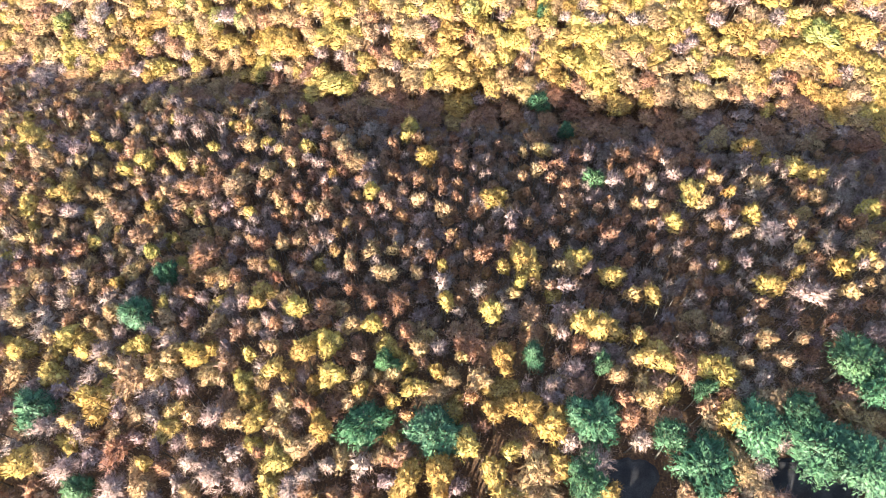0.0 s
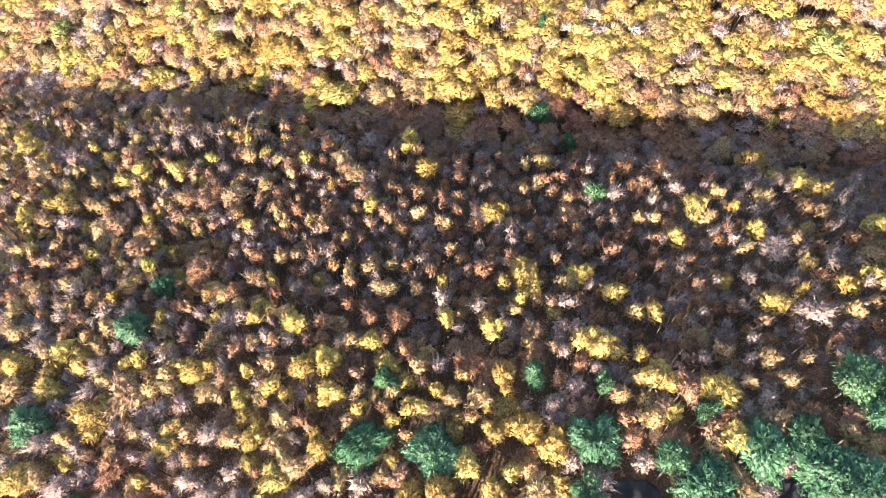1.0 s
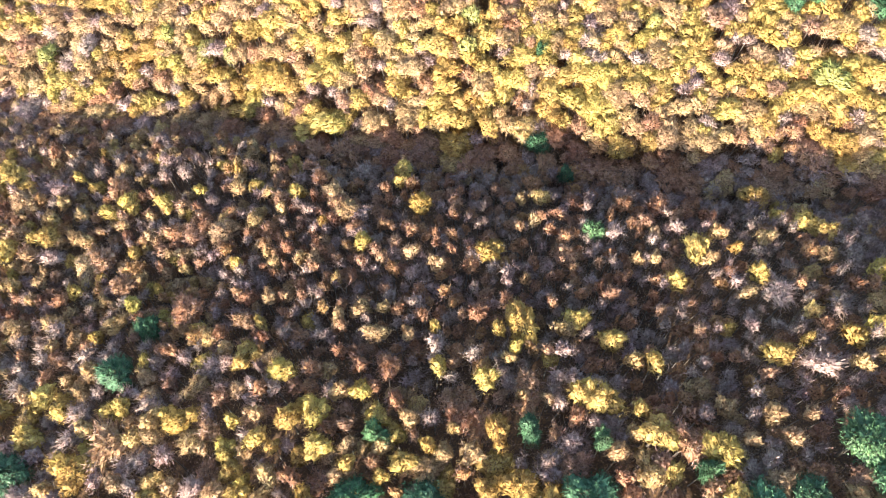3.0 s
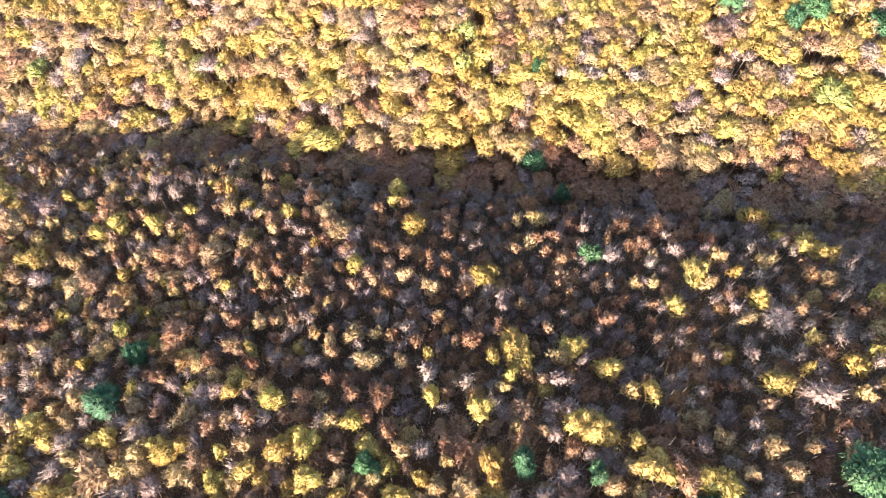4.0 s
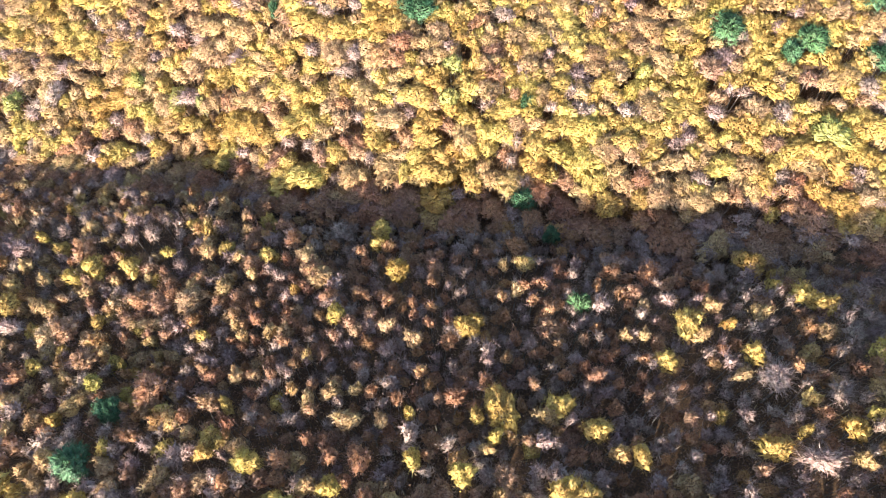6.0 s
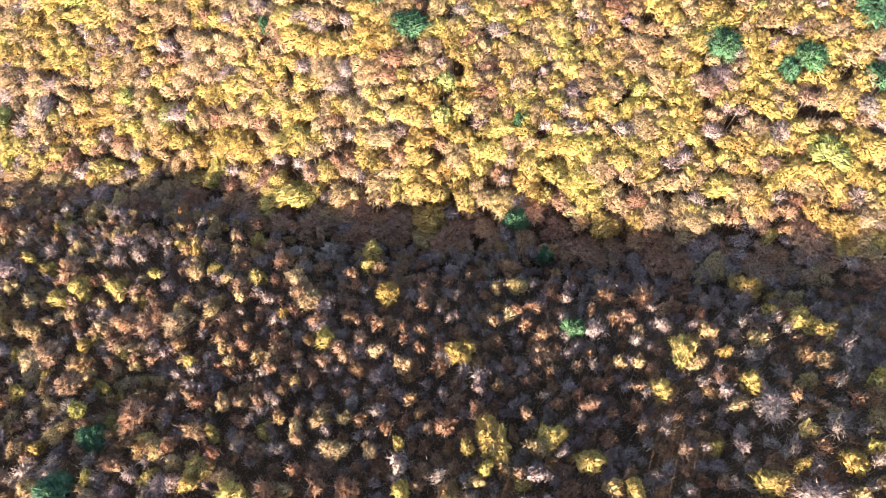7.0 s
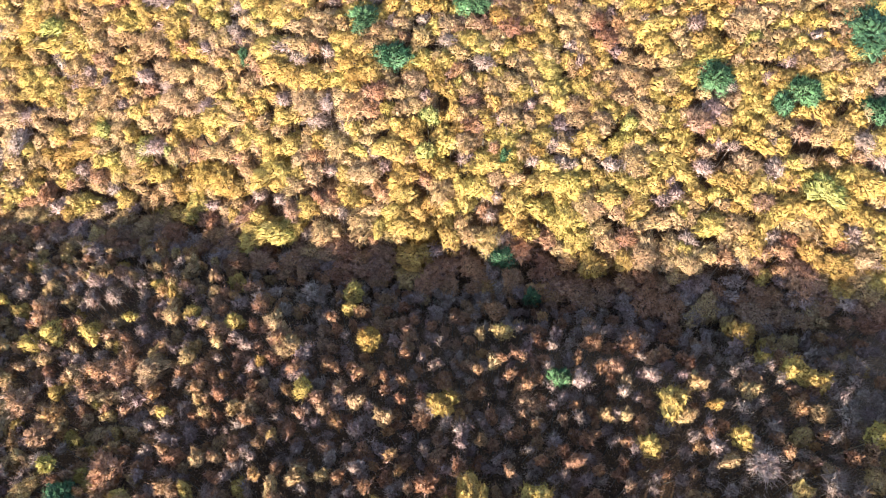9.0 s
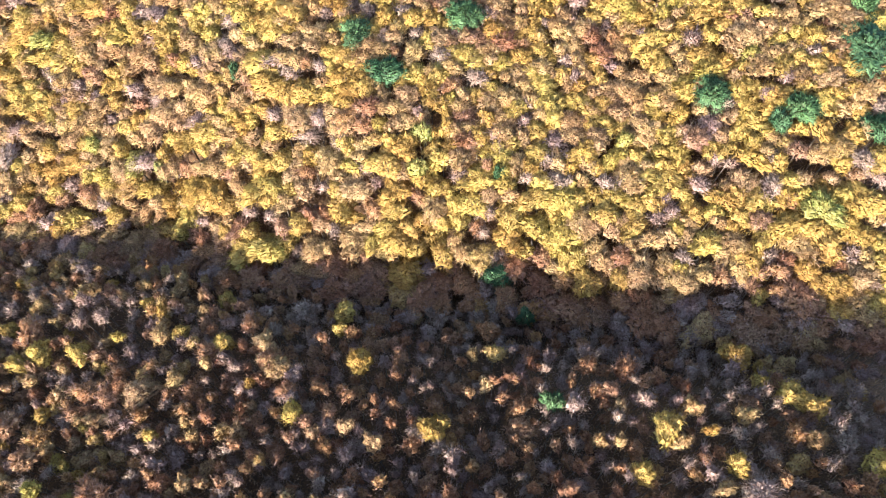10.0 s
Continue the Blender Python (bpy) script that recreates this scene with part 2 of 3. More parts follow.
class Crown:
    """Several overlapping domes of uneven outline, each with bumps of foliage and furrows between them."""

    def __init__(self, rng, middle, reach, rise, bumps, sharp, furrow, extra=(1, 4), spread=0.52):
        self.rng, self.sharp, self.furrow, self.domes = rng, sharp, furrow, []
        turn = rng.uniform(0, 6.28)
        count = int(rng.integers(*extra)) + 1
        for i in range(count):
            size = rng.uniform(0.74, 0.88) if i == 0 else rng.uniform(0.46, 0.72)
            ang = turn + i * 6.28 / max(1, count - 1) + rng.uniform(-0.5, 0.5)
            out = reach * rng.uniform(0.08, 0.22) if i == 0 else reach * spread * rng.uniform(0.75, 1.15)
            drop = 0.0 if i == 0 else rng.uniform(0.0, 1.4)
            k = np.arange(bumps)
            z = 1 - 1.35 * (k + 0.5) / bumps
            flat = np.sqrt(np.maximum(0, 1 - z * z))
            a = k * 2.39996 + rng.uniform(-0.35, 0.35, bumps)
            knobs = unit(np.stack((flat * np.cos(a), flat * np.sin(a), z), 1) + rng.normal(size=(bumps, 3)) * 0.1)
            radii = np.array((reach * size, reach * size, rise * (0.35 + 0.65 * size)))
            top = middle + rise - drop
            self.domes.append((np.array((out * np.cos(ang), out * np.sin(ang), top - radii[2])), radii, knobs, rng.uniform(0.5, 1.25, bumps)))
        self.bumps = self.domes[0][2]
        self.middle, self.reach, self.rise = self.domes[0][0], reach, rise

    def skin(self, n, lowest, highest=1.0, depth=0.10):
        """About n places in the outer layer, with the way outwards at each."""
        share = np.array([d[1][0] ** 2 for d in self.domes])
        places, ways, fans = [], [], []
        for (mid, radii, knobs, tall), part in zip(self.domes, 1.25 * n * share / share.sum()):
            w = unit(self.rng.normal(size=(int(part) * 5, 3)))
            keep = (w[:, 2] > lowest) & (w[:, 2] < highest)
            w = w[keep][:int(part)]
            near = np.arccos(np.clip(w @ knobs.T, -1, 1)) / self.sharp
            swell = (np.exp(-near ** 2) * tall).max(1)
            r = (1 - self.furrow + self.furrow * swell) * (1 - np.minimum(self.rng.exponential(depth, len(w)), 0.5))
            p = mid + w * r[:, None] * radii
            free = np.ones(len(p), bool)
            for other, size, _, _ in self.domes:
                if other is not mid:
                    free &= np.linalg.norm((p - other) / size, axis=1) > 0.74
            places.append(p[free])
            ways.append(w[free])
            root = mid + 0.5 * knobs[near.argmin(1)] * radii
            fans.append(unit(p - root)[free])
        self.fan = np.concatenate(fans)
        return np.concatenate(places), np.concatenate(ways)

    def core(self, around, down, share, ragged):
        """The closed, crumpled mass of foliage that the outer sprays stand on, at that share of the outer layer's reach."""
        heart = np.mean([d[0] for d in self.domes], axis=0)
        turn, fall = np.meshgrid(np.arange(around) * 2 * np.pi / around, np.linspace(0.10, 1.75, down))
        turn = turn + (np.arange(down)[:, None] * 0.5 + self.rng.uniform(-0.3, 0.3, turn.shape)) * 2 * np.pi / around
        fall = fall + self.rng.uniform(-0.3, 0.3, fall.shape) * 1.65 / down
        w = np.stack((np.sin(fall) * np.cos(turn), np.sin(fall) * np.sin(turn), np.cos(fall)), -1).reshape(-1, 3)
        reach = np.zeros(len(w))
        for mid, radii, knobs, tall in self.domes:
            a, b = w / radii, (heart - mid) / radii
            aa, ab, bb = (a * a).sum(1), a @ b, b @ b
            root = ab * ab - aa * (bb - 1)
            far = np.where(root > 0, (-ab + np.sqrt(np.maximum(root, 0))) / aa, 0)
            q = unit((heart + w * far[:, None] - mid) / radii)
            swell = (np.exp(-(np.arccos(np.clip(q @ knobs.T, -1, 1)) / self.sharp) ** 2) * tall).max(1)
            reach = np.maximum(reach, far * (1 - self.furrow + self.furrow * swell))
        v = heart + w * (reach * share * (1 - ragged * self.rng.uniform(0, 1, len(w)) ** 1.3))[:, None]
        f = []
        for i in range(down - 1):
            for j in range(around):
                p, q = i * around + j, i * around + (j + 1) % around
                f += [(p, p + around, q), (q, p + around, q + around)]
        f += [(0, j, j + 1) for j in range(1, around - 1)]
        corner = v[np.array(f)]
        middle = corner.mean(1, keepdims=True)
        loose = middle + (corner - middle) * 1.16 + self.rng.normal(size=middle.shape) * 0.05 + self.rng.normal(size=corner.shape) * 0.06
        return loose.reshape(-1, 3), upward(loose.reshape(-1, 3), np.arange(3 * len(f)).reshape(-1, 3))

    def normals(self, v):
        """Soft normals for leaves at v: out from the dome and the bump that they belong to."""
        q = np.stack([np.linalg.norm((v - mid) / radii, axis=1) for mid, radii, _, _ in self.domes]).argmin(0)
        out = np.zeros_like(v)
        for i, (mid, radii, knobs, _) in enumerate(self.domes):
            mine = q == i
            w = unit((v[mine] - mid) / radii)
            b = knobs[(w @ knobs.T).argmax(1)]
            out[mine] = unit(w + 0.45 * (w - 0.92 * b) / self.sharp + (0, 0, 0.08))
        return out


def limbs(rng, crown, height, count=7):
    """The trunk, with limbs that reach into the crown."""
    lean = rng.normal(size=2) * 0.3
    fork = np.array((lean[0], lean[1], height * 0.55))
    pieces = [tube([(0, 0, -0.6), (lean[0] * 0.3, lean[1] * 0.3, height * 0.28), fork, (lean[0] * 1.3, lean[1] * 1.3, height * 0.84)], (0.24, 0.19, 0.14, 0.05), 5)]
    for b in crown.bumps[:: max(1, len(crown.bumps) // count)]:
        end = crown.middle + b * (crown.reach, crown.reach, crown.rise) * 0.72
        mid = (fork + end) / 2 + rng.normal(size=3) * 0.25 + (0, 0, -0.5)
        pieces.append(tube((fork + (0, 0, rng.uniform(-1, 1.2)), mid, end), (0.085, 0.055, 0.018), 3))
    return joined(pieces)


def shoots_of(crown, n, lowest, highest, length, width, stray, lift=0.45, depth=0.10):
    p, w = crown.skin(n, lowest, highest, depth)
    way = unit(0.35 * w + 0.9 * crown.fan + (0, 0, 0.6 * lift) + crown.rng.normal(size=w.shape) * stray)
    return strokes(crown.rng, p, way, length, width)


def leaves_of(crown, n, size, lowest=-0.45):
    p, w = crown.skin(n, lowest)
    return flakes(crown.rng, p, unit(w + crown.rng.normal(size=w.shape) * 0.5), size)


GRAIN = ((0.50, 1.30), (0.80, 1.05), (1.45, 0.76))      # small, middling and large trees: number and size of the shoots


def broadleaf(seed, kind, grade):
    """A broad tree 13 m high and 6 m wide: trunk, twig crown and foliage, each as (vertices, triangles, normals)."""
    rng = rng_of(seed)
    many = kind in ("golden_tree", "tan_tree", "lime_tree")
    crown = Crown(rng, 9.5, 3.4, 3.6, int(rng.integers(*((20, 26), (26, 34), (34, 44))[grade])), (0.27, 0.24, 0.21)[grade], 0.32 if many else 0.42, (2, 4) if many else (1, 4), 0.56 if many else 0.5)
    more, fine = GRAIN[grade]

    def leaves(n, size):
        return leaves_of(crown, n * more, size * fine)

    def shoots(n, lowest, highest, length, width, stray, depth=0.10):
        return shoots_of(crown, n * more, lowest, highest, length * (0.35 + 0.65 * fine), width * fine, stray, 0.45, depth)

    around, down = ((16, 8), (21, 10), (29, 14))[grade]
    twig, leaf = [], []
    if kind in ("golden_tree", "lime_tree"):
        leaf = [crown.core(around, down, 0.90, 0.22), leaves(60, 0.22), shoots(500, -0.4, 1, 0.95, 0.09, 0.24, 0.06)]
    elif kind == "tan_tree":
        leaf = [crown.core(around, down, 0.87, 0.22), leaves(50, 0.22), shoots(210, -0.4, 1, 0.9, 0.09, 0.24, 0.06)]
        twig = [shoots(270, -0.2, 1, 1.0, 0.08, 0.24, 0.07)]
    elif kind == "copper_tree":
        leaf = [crown.core(around, down, 0.84, 0.32), leaves(30, 0.25), shoots(200, -0.4, 1, 0.85, 0.10, 0.28, 0.08)]
        twig = [shoots(300, -0.3, 1, 1.1, 0.08, 0.24, 0.08)]
    else:
        twig = [crown.core(around, down, 0.70, 0.40), shoots(460, -0.3, 1, 1.15, 0.085, 0.24, 0.10), shoots(60, -0.3, 1, 1.8, 0.12, 0.3, 0.3)]
    out = [limbs(rng, crown, 13.0, 5) + (None,), None, None]
    for slot, pieces in ((1, twig), (2, leaf)):
        if pieces:
            v, f = joined(pieces)
            soft = crown.normals(v)
            soft += rng.normal(size=(len(v) // 3, 3)).repeat(3, 0) * 0.34      # each spray lies its own way
            out[slot] = (v, f, unit(soft))
    return out


def evergreen(seed):
    """A broad evergreen 14.6 m high and 7 m wide, of many small upturned sprays."""
    rng = rng_of(seed)
    crown = Crown(rng, 9.2, 3.7, 5.0, 52, 0.19, 0.40, (2, 5), 0.52)
    leaf = [crown.core(36, 18, 0.90, 0.30), leaves_of(crown, 1000, 0.22, -0.35), shoots_of(crown, 2600, -0.35, 1, 0.5, 0.09, 0.5, 0.2, 0.06)]
    v, f = joined(leaf)
    soft = crown.normals(v) + rng.normal(size=(len(v) // 3, 3)).repeat(3, 0) * 0.3
    return [limbs(rng, crown, 13.0, 5) + (None,), None, (v, f, unit(soft))]


# kind: materials of twigs and leaves
KINDS = {
    "golden_tree": (None, GOLD),
    "tan_tree": (STRAW_TWIG, TAN),
    "copper_tree": (TWIG, COPPER_LEAF),
    "bare_tree": (GREY_TWIG, None),
    "lime_tree": (None, LIME_LEAF),
    "evergreen_tree": (None, NEEDLE),
}
LABELS = {
    "golden_tree": ("broad tree in full golden yellow autumn leaf", "tree", "golden trees of the wood"),
    "tan_tree": ("sandy tan autumn tree with half its leaves", "tree", "tan trees of the wood"),
    "copper_tree": ("copper brown autumn tree with thinning leaves", "tree", "copper trees of the wood"),
    "bare_tree": ("leafless grey tree with bushy fine twigs", "tree", "bare trees of the wood"),
    "lime_tree": ("yellow-green tree still in full leaf", "tree", "yellow-green trees of the wood"),
    "evergreen_tree": ("dark green evergreen among the autumn trees", "tree", "evergreens of the wood"),
}
VARIANTS = 5                 # of each kind and grade


def mesh_from(name, v, f, n, material_):
    me = bpy.data.meshes.new(name)
    me.vertices.add(len(v))
    me.vertices.foreach_set("co", np.ascontiguousarray(v, np.float32).ravel())
    me.loops.add(f.size)
    me.loops.foreach_set("vertex_index", np.ascontiguousarray(f, np.int32).ravel())
    me.polygons.add(len(f))
    me.polygons.foreach_set("loop_start", np.arange(0, f.size, 3, dtype=np.int32))
    me.update(calc_edges=True)
    for m in (material_ if isinstance(material_, list) else [material_]):
        me.materials.append(m)
    me.shade_smooth()
    if n is not None:
        me.normals_split_custom_set_from_vertices(n.tolist())
    return me


SHAPES = {kind: [evergreen(501 + k) if kind == "evergreen_tree" else broadleaf(100 * i + 7 * k + 1, kind, k // VARIANTS) for k in range(3 * VARIANTS)]
          for i, kind in enumerate(KINDS)}


def tree_thing(kind, k):
    """One tree: an Empty at its foot with trunk, twig crown and foliage."""
    root = new(kind)
    label, category, group = LABELS[kind]
    tagged(root, label, category, group)
    for name, shape, mat in zip(("trunk", "twig_crown", "foliage"), SHAPES[kind][k], (BARK, *KINDS[kind])):
        if shape is not None:
            part = new(name, mesh_from(name, *shape, mat))
            part.parent = root
    return root


# ---------------------------------------------------------------- trees: where they stand
EVERGREEN_A = [
    (-61.5, 74.6, 3.0), (-63.5, 63.1, 3.9), (-83.4, 44.0, 4.6), (-68.1, 28.2, 2.7), (-14.7, 36.5, 4.7), (-1.3, 35.6,
    4.4), (-10.9, 50.5, 2.2), (17.0, 48.8, 2.8), (26.6, 37.6, 5.0), (29.4, 46.2, 1.9), (34.4, 95.5, 1.9), (31.8, 118.4,
    2.1), (25.7, 129.9, 2.5), (45.7, 41.2, 2.4), (39.3, 32.6, 3.4), (44.4, 27.7, 4.7), (53.8, 34.9, 5.0), (61.0, 36.6,
    4.0), (64.8, 31.7, 5.3), (69.8, 27.5, 5.5), (72.8, 46.2, 6.7), (76.3, 40.6, 4.6), (23.8, 26.6, 4.3),
]
EVERGREEN_B = [
    (-7.5, 187.4, 3.7), (-0.2, 175.6, 4.2), (19.1, 192.0, 5.9), (-38.6, 180.4, 1.7), (25.8, 149.4, 1.4), (75.6, 165.3,
    4.0), (88.8, 156.5, 2.5), (93.4, 158.8, 3.7), (110.9, 172.3, 6.9), (109.1, 152.4, 3.7), (110.4, 184.1, 3.5),
]
LIME = [
    (-112.4, 165.8, 3.2), (-28.4, 138.6, 4.9), (-66.4, 81.9, 2.5), (8.1, 159.4, 3.2), (54.6, 158.4, 3.0), (94.6, 136.9,
    4.7), (-77.2, 168.7, 2.6), (-96.2, 199.1, 4.0), (-52.8, 144.6, 2.0), (7.6, 153.2, 3.2), (-59.5, 161.0, 2.8),
]
GOLD_A = [
    (12.3, 91.7, 3.4), (-17.0, 94.4, 2.7), (-3.4, 105.7, 3.5), (-9.3, 119.1, 2.7), (-68.3, 110.6, 2.5), (-76.5, 110.9,
    3.5), (-82.0, 109.2, 2.9), (-96.3, 101.3, 3.5), (-103.0, 97.8, 3.2), (-91.6, 121.8, 2.0), (-45.8, 91.6, 1.8), (18.3,
    72.4, 4.2), (27.0, 72.4, 3.3), (11.2, 70.1, 2.3), (16.2, 66.5, 1.8), (0.1, 70.7, 1.7), (0.2, 61.9, 2.5), (-29.4,
    63.0, 3.1), (-27.5, 53.0, 3.7), (-22.4, 53.3, 3.2), (-20.9, 48.1, 2.8), (-48.6, 53.5, 3.6), (-61.3, 56.3, 2.3),
    (-39.4, 65.2, 1.7), (-14.3, 57.4, 2.5), (27.1, 55.5, 3.1), (31.2, 54.7, 3.1), (36.4, 51.6, 2.0), (39.4, 48.5, 3.1),
    (49.6, 81.6, 2.6), (54.9, 89.4, 3.2),
]
GOLD_B = [
    (73.4, 103.8, 3.6), (79.2, 95.1, 3.1), (83.6, 93.9, 3.1), (64.7, 81.9, 2.4), (62.8, 87.8, 1.7), (63.9, 62.3, 3.1),
    (76.6, 64.9, 2.7), (81.5, 67.2, 2.0), (87.7, 82.0, 3.3), (33.8, 67.6, 2.8), (40.9, 61.0, 2.3), (12.3, 48.8, 3.5),
    (-1.4, 47.2, 1.9), (-5.1, 44.6, 2.6), (-15.2, 44.5, 2.0), (15.0, 39.7, 3.6), (19.2, 36.4, 3.1), (9.9, 38.3, 2.9),
    (5.2, 32.9, 2.9), (-5.2, 27.8, 3.5), (-0.8, 27.7, 3.5), (8.1, 27.5, 3.1), (12.1, 32.2, 2.1), (-69.0, 43.2, 4.1),
    (-22.1, 37.2, 3.6), (49.2, 37.0, 2.8), (49.2, 44.2, 3.7), (-32.2, 49.2, 2.3), (-82.9, 32.4, 4.5), (9.0, 59.0, 3.1),
    (-8.7, 41.5, 1.5),
]
BARE = [
    (7.7, 90.1, 2.6), (15.0, 84.8, 2.5), (23.4, 60.3, 2.5), (69.0, 75.7, 4.4), (71.2, 60.2, 4.6), (77.4, 72.3, 3.9),
    (-91.4, 96.8, 3.9), (-44.4, 40.3, 3.3), (-55.9, 40.3, 2.7), (-78.3, 39.7, 3.9), (7.0, 65.3, 2.1), (-14.3, 29.4,
    3.2), (-72.5, 31.9, 4.0), (-43.2, 30.2, 3.9), (18.2, 43.1, 3.0), (33.9, 33.8, 3.1), (16.6, 150.2, 3.2), (22.6,
    142.4, 3.8), (-33.8, 148.0, 3.6), (72.1, 179.8, 3.5), (45.3, 174.3, 2.6), (50.2, 146.8, 2.9), (36.9, 152.3, 2.7),
    (76.0, 148.8, 2.7),
]
COPPER = [
    (27.9, 94.4, 2.4), (-33.3, 95.0, 2.5), (-24.4, 106.9, 3.4), (8.5, 74.8, 2.9), (-53.0, 80.1, 4.6), (-78.2, 94.8,
    3.9), (43.8, 46.2, 3.5), (23.4, 114.8, 3.3), (-9.5, 62.6, 3.9), (-62.1, 101.9, 4.5), (-7.0, 55.1, 2.7), (48.4,
    101.5, 3.1), (-62.0, 34.6, 3.7), (-70.0, 92.1, 3.5), (71.3, 155.9, 4.7), (-4.9, 167.7, 4.2), (48.4, 183.0, 3.5),
]
GOLD_C = [
    (-29.2, 178.2, 5.3), (-20.4, 174.4, 5.2), (-10.6, 175.6, 5.7), (-6.4, 173.3, 4.2), (33.3, 179.1, 4.9), (40.2, 167.1,
    4.4), (7.1, 191.1, 4.4), (-99.2, 202.3, 6.7), (97.5, 175.7, 4.2), (46.8, 155.4, 4.3), (52.6, 153.6, 3.8), (64.7,
    157.6, 3.3), (97.1, 153.8, 3.6), (100.1, 146.0, 3.1), (76.5, 140.6, 4.3), (88.8, 135.1, 5.5), (95.4, 133.4, 5.0),
    (105.3, 138.8, 6.0), (49.9, 141.1, 4.2), (2.0, 149.5, 3.8), (7.7, 151.3, 3.7), (28.4, 137.2, 4.7), (34.7, 138.7,
    4.2), (12.7, 137.9, 4.3), (1.9, 139.4, 4.3), (-29.6, 139.5, 3.7), (-43.5, 154.4, 5.3), (-51.8, 150.4, 4.8), (-52.7,
    185.7, 3.8), (53.9, 127.0, 4.1), (96.5, 121.7, 4.6),
]


TAN_NEAR_A = [
    (-104.2, 113.9, 4.6), (-88.5, 102.3, 3.5), (-96.7, 96.9, 2.8), (-83.1, 93.3, 4.5), (-50.7, 100.5, 3.6), (-49.5,
    114.6, 3.0), (-43.5, 104.2, 2.9), (-36.0, 91.5, 1.9), (-100.5, 88.3, 2.5), (-47.3, 73.6, 2.8), (-36.4, 80.7,
    2.1), (-31.8, 80.1, 1.5), (-68.9, 76.2, 3.0), (-92.8, 76.6, 3.7), (-85.6, 78.7, 2.6), (-95.0, 71.4, 2.6),
    (-82.9, 71.3, 1.7), (-21.2, 106.7, 3.4), (-5.1, 91.4, 1.8), (-1.2, 87.8, 2.3), (23.9, 107.2, 3.3), (19.2, 107.0,
    1.7), (21.8, 99.6, 1.9), (19.2, 83.2, 1.5), (-12.1, 90.2, 1.3), (-30.6, 91.0, 1.6), (-20.8, 84.9, 1.5), (-16.4,
    77.2, 2.7), (-11.4, 76.8, 1.8), (-19.9, 75.0, 2.2), (-11.1, 70.7, 2.8), (-5.2, 70.3, 1.9),
]
TAN_NEAR_B = [
    (25.0, 70.2, 2.8), (13.7, 65.5, 1.8), (47.7, 94.7, 1.9), (43.0, 88.5, 2.1), (47.1, 87.4, 1.6), (57.2, 87.4,
    2.4), (59.7, 93.6, 2.2), (70.3, 92.1, 2.2), (62.4, 78.0, 2.0), (84.7, 73.0, 2.9), (37.2, 62.5, 2.1), (-92.5,
    64.8, 3.2), (-75.3, 62.7, 1.6), (-70.9, 65.2, 2.4), (-85.5, 59.6, 2.2), (-83.2, 54.4, 2.4), (-68.2, 52.7, 2.0),
    (-88.8, 51.7, 2.8), (-55.0, 53.6, 2.5), (-57.9, 50.3, 2.2), (-34.3, 52.8, 2.3), (-43.3, 47.6, 1.4), (-60.7,
    41.7, 2.4), (-48.9, 40.6, 2.3), (-40.3, 39.7, 3.0), (-30.1, 41.3, 2.4), (-62.6, 37.9, 2.4), (-25.0, 33.7, 3.0),
    (-78.9, 34.9, 3.2), (-17.7, 57.5, 2.0), (-4.8, 51.9, 2.2), (2.8, 49.8, 1.5),
]
TAN_NEAR_C = [
    (15.3, 56.6, 1.5), (20.5, 55.1, 1.5), (-8.9, 47.0, 1.9), (-15.4, 47.3, 2.4), (6.9, 45.2, 2.3), (32.0, 44.4,
    2.8), (36.4, 40.6, 2.7), (60.1, 52.1, 2.5), (62.4, 48.4, 3.2), (65.4, 51.8, 2.1), (51.7, 52.5, 2.0), (55.5,
    48.5, 2.0),
]
BARE_NEAR = [
    (-97.6, 118.1, 4.6), (-30.3, 106.6, 2.5), (-41.8, 84.9, 2.9), (-84.6, 69.1, 2.8), (7.4, 101.4, 1.5), (11.4,
    101.1, 1.2), (13.3, 99.0, 1.2), (14.8, 82.5, 1.7), (-21.2, 90.0, 1.6), (-27.0, 83.0, 1.5), (40.3, 94.6, 2.9),
    (34.5, 106.3, 2.2), (70.8, 103.1, 3.2), (68.2, 88.9, 1.9), (91.7, 95.4, 3.2), (37.3, 87.1, 1.5), (71.8, 66.0,
    2.5), (50.2, 62.6, 2.1), (44.9, 70.2, 1.7), (55.0, 70.5, 1.5), (61.8, 70.2, 2.5), (57.0, 83.5, 1.8), (50.3,
    74.4, 2.0), (44.3, 65.0, 1.6), (-86.4, 62.3, 3.5), (-50.1, 46.8, 3.1), (-70.5, 38.9, 2.8), (-47.1, 31.9, 2.7),
    (-38.8, 33.2, 2.7), (14.0, 43.3, 2.5), (-21.6, 30.6, 2.6), (56.7, 52.3, 2.3),
]
GOLDEN_NEAR = [
    (-110.1, 122.4, 4.4), (-82.9, 84.4, 2.1), (-26.2, 101.1, 1.6), (-9.1, 114.2, 2.3), (73.9, 99.9, 1.7), (69.5,
    65.0, 1.7), (-79.9, 60.5, 2.7), (-74.2, 56.3, 2.1), (-38.3, 52.5, 1.9), (-30.3, 47.9, 1.8), (-35.1, 42.1, 1.7),
    (-56.4, 33.4, 1.7),
]
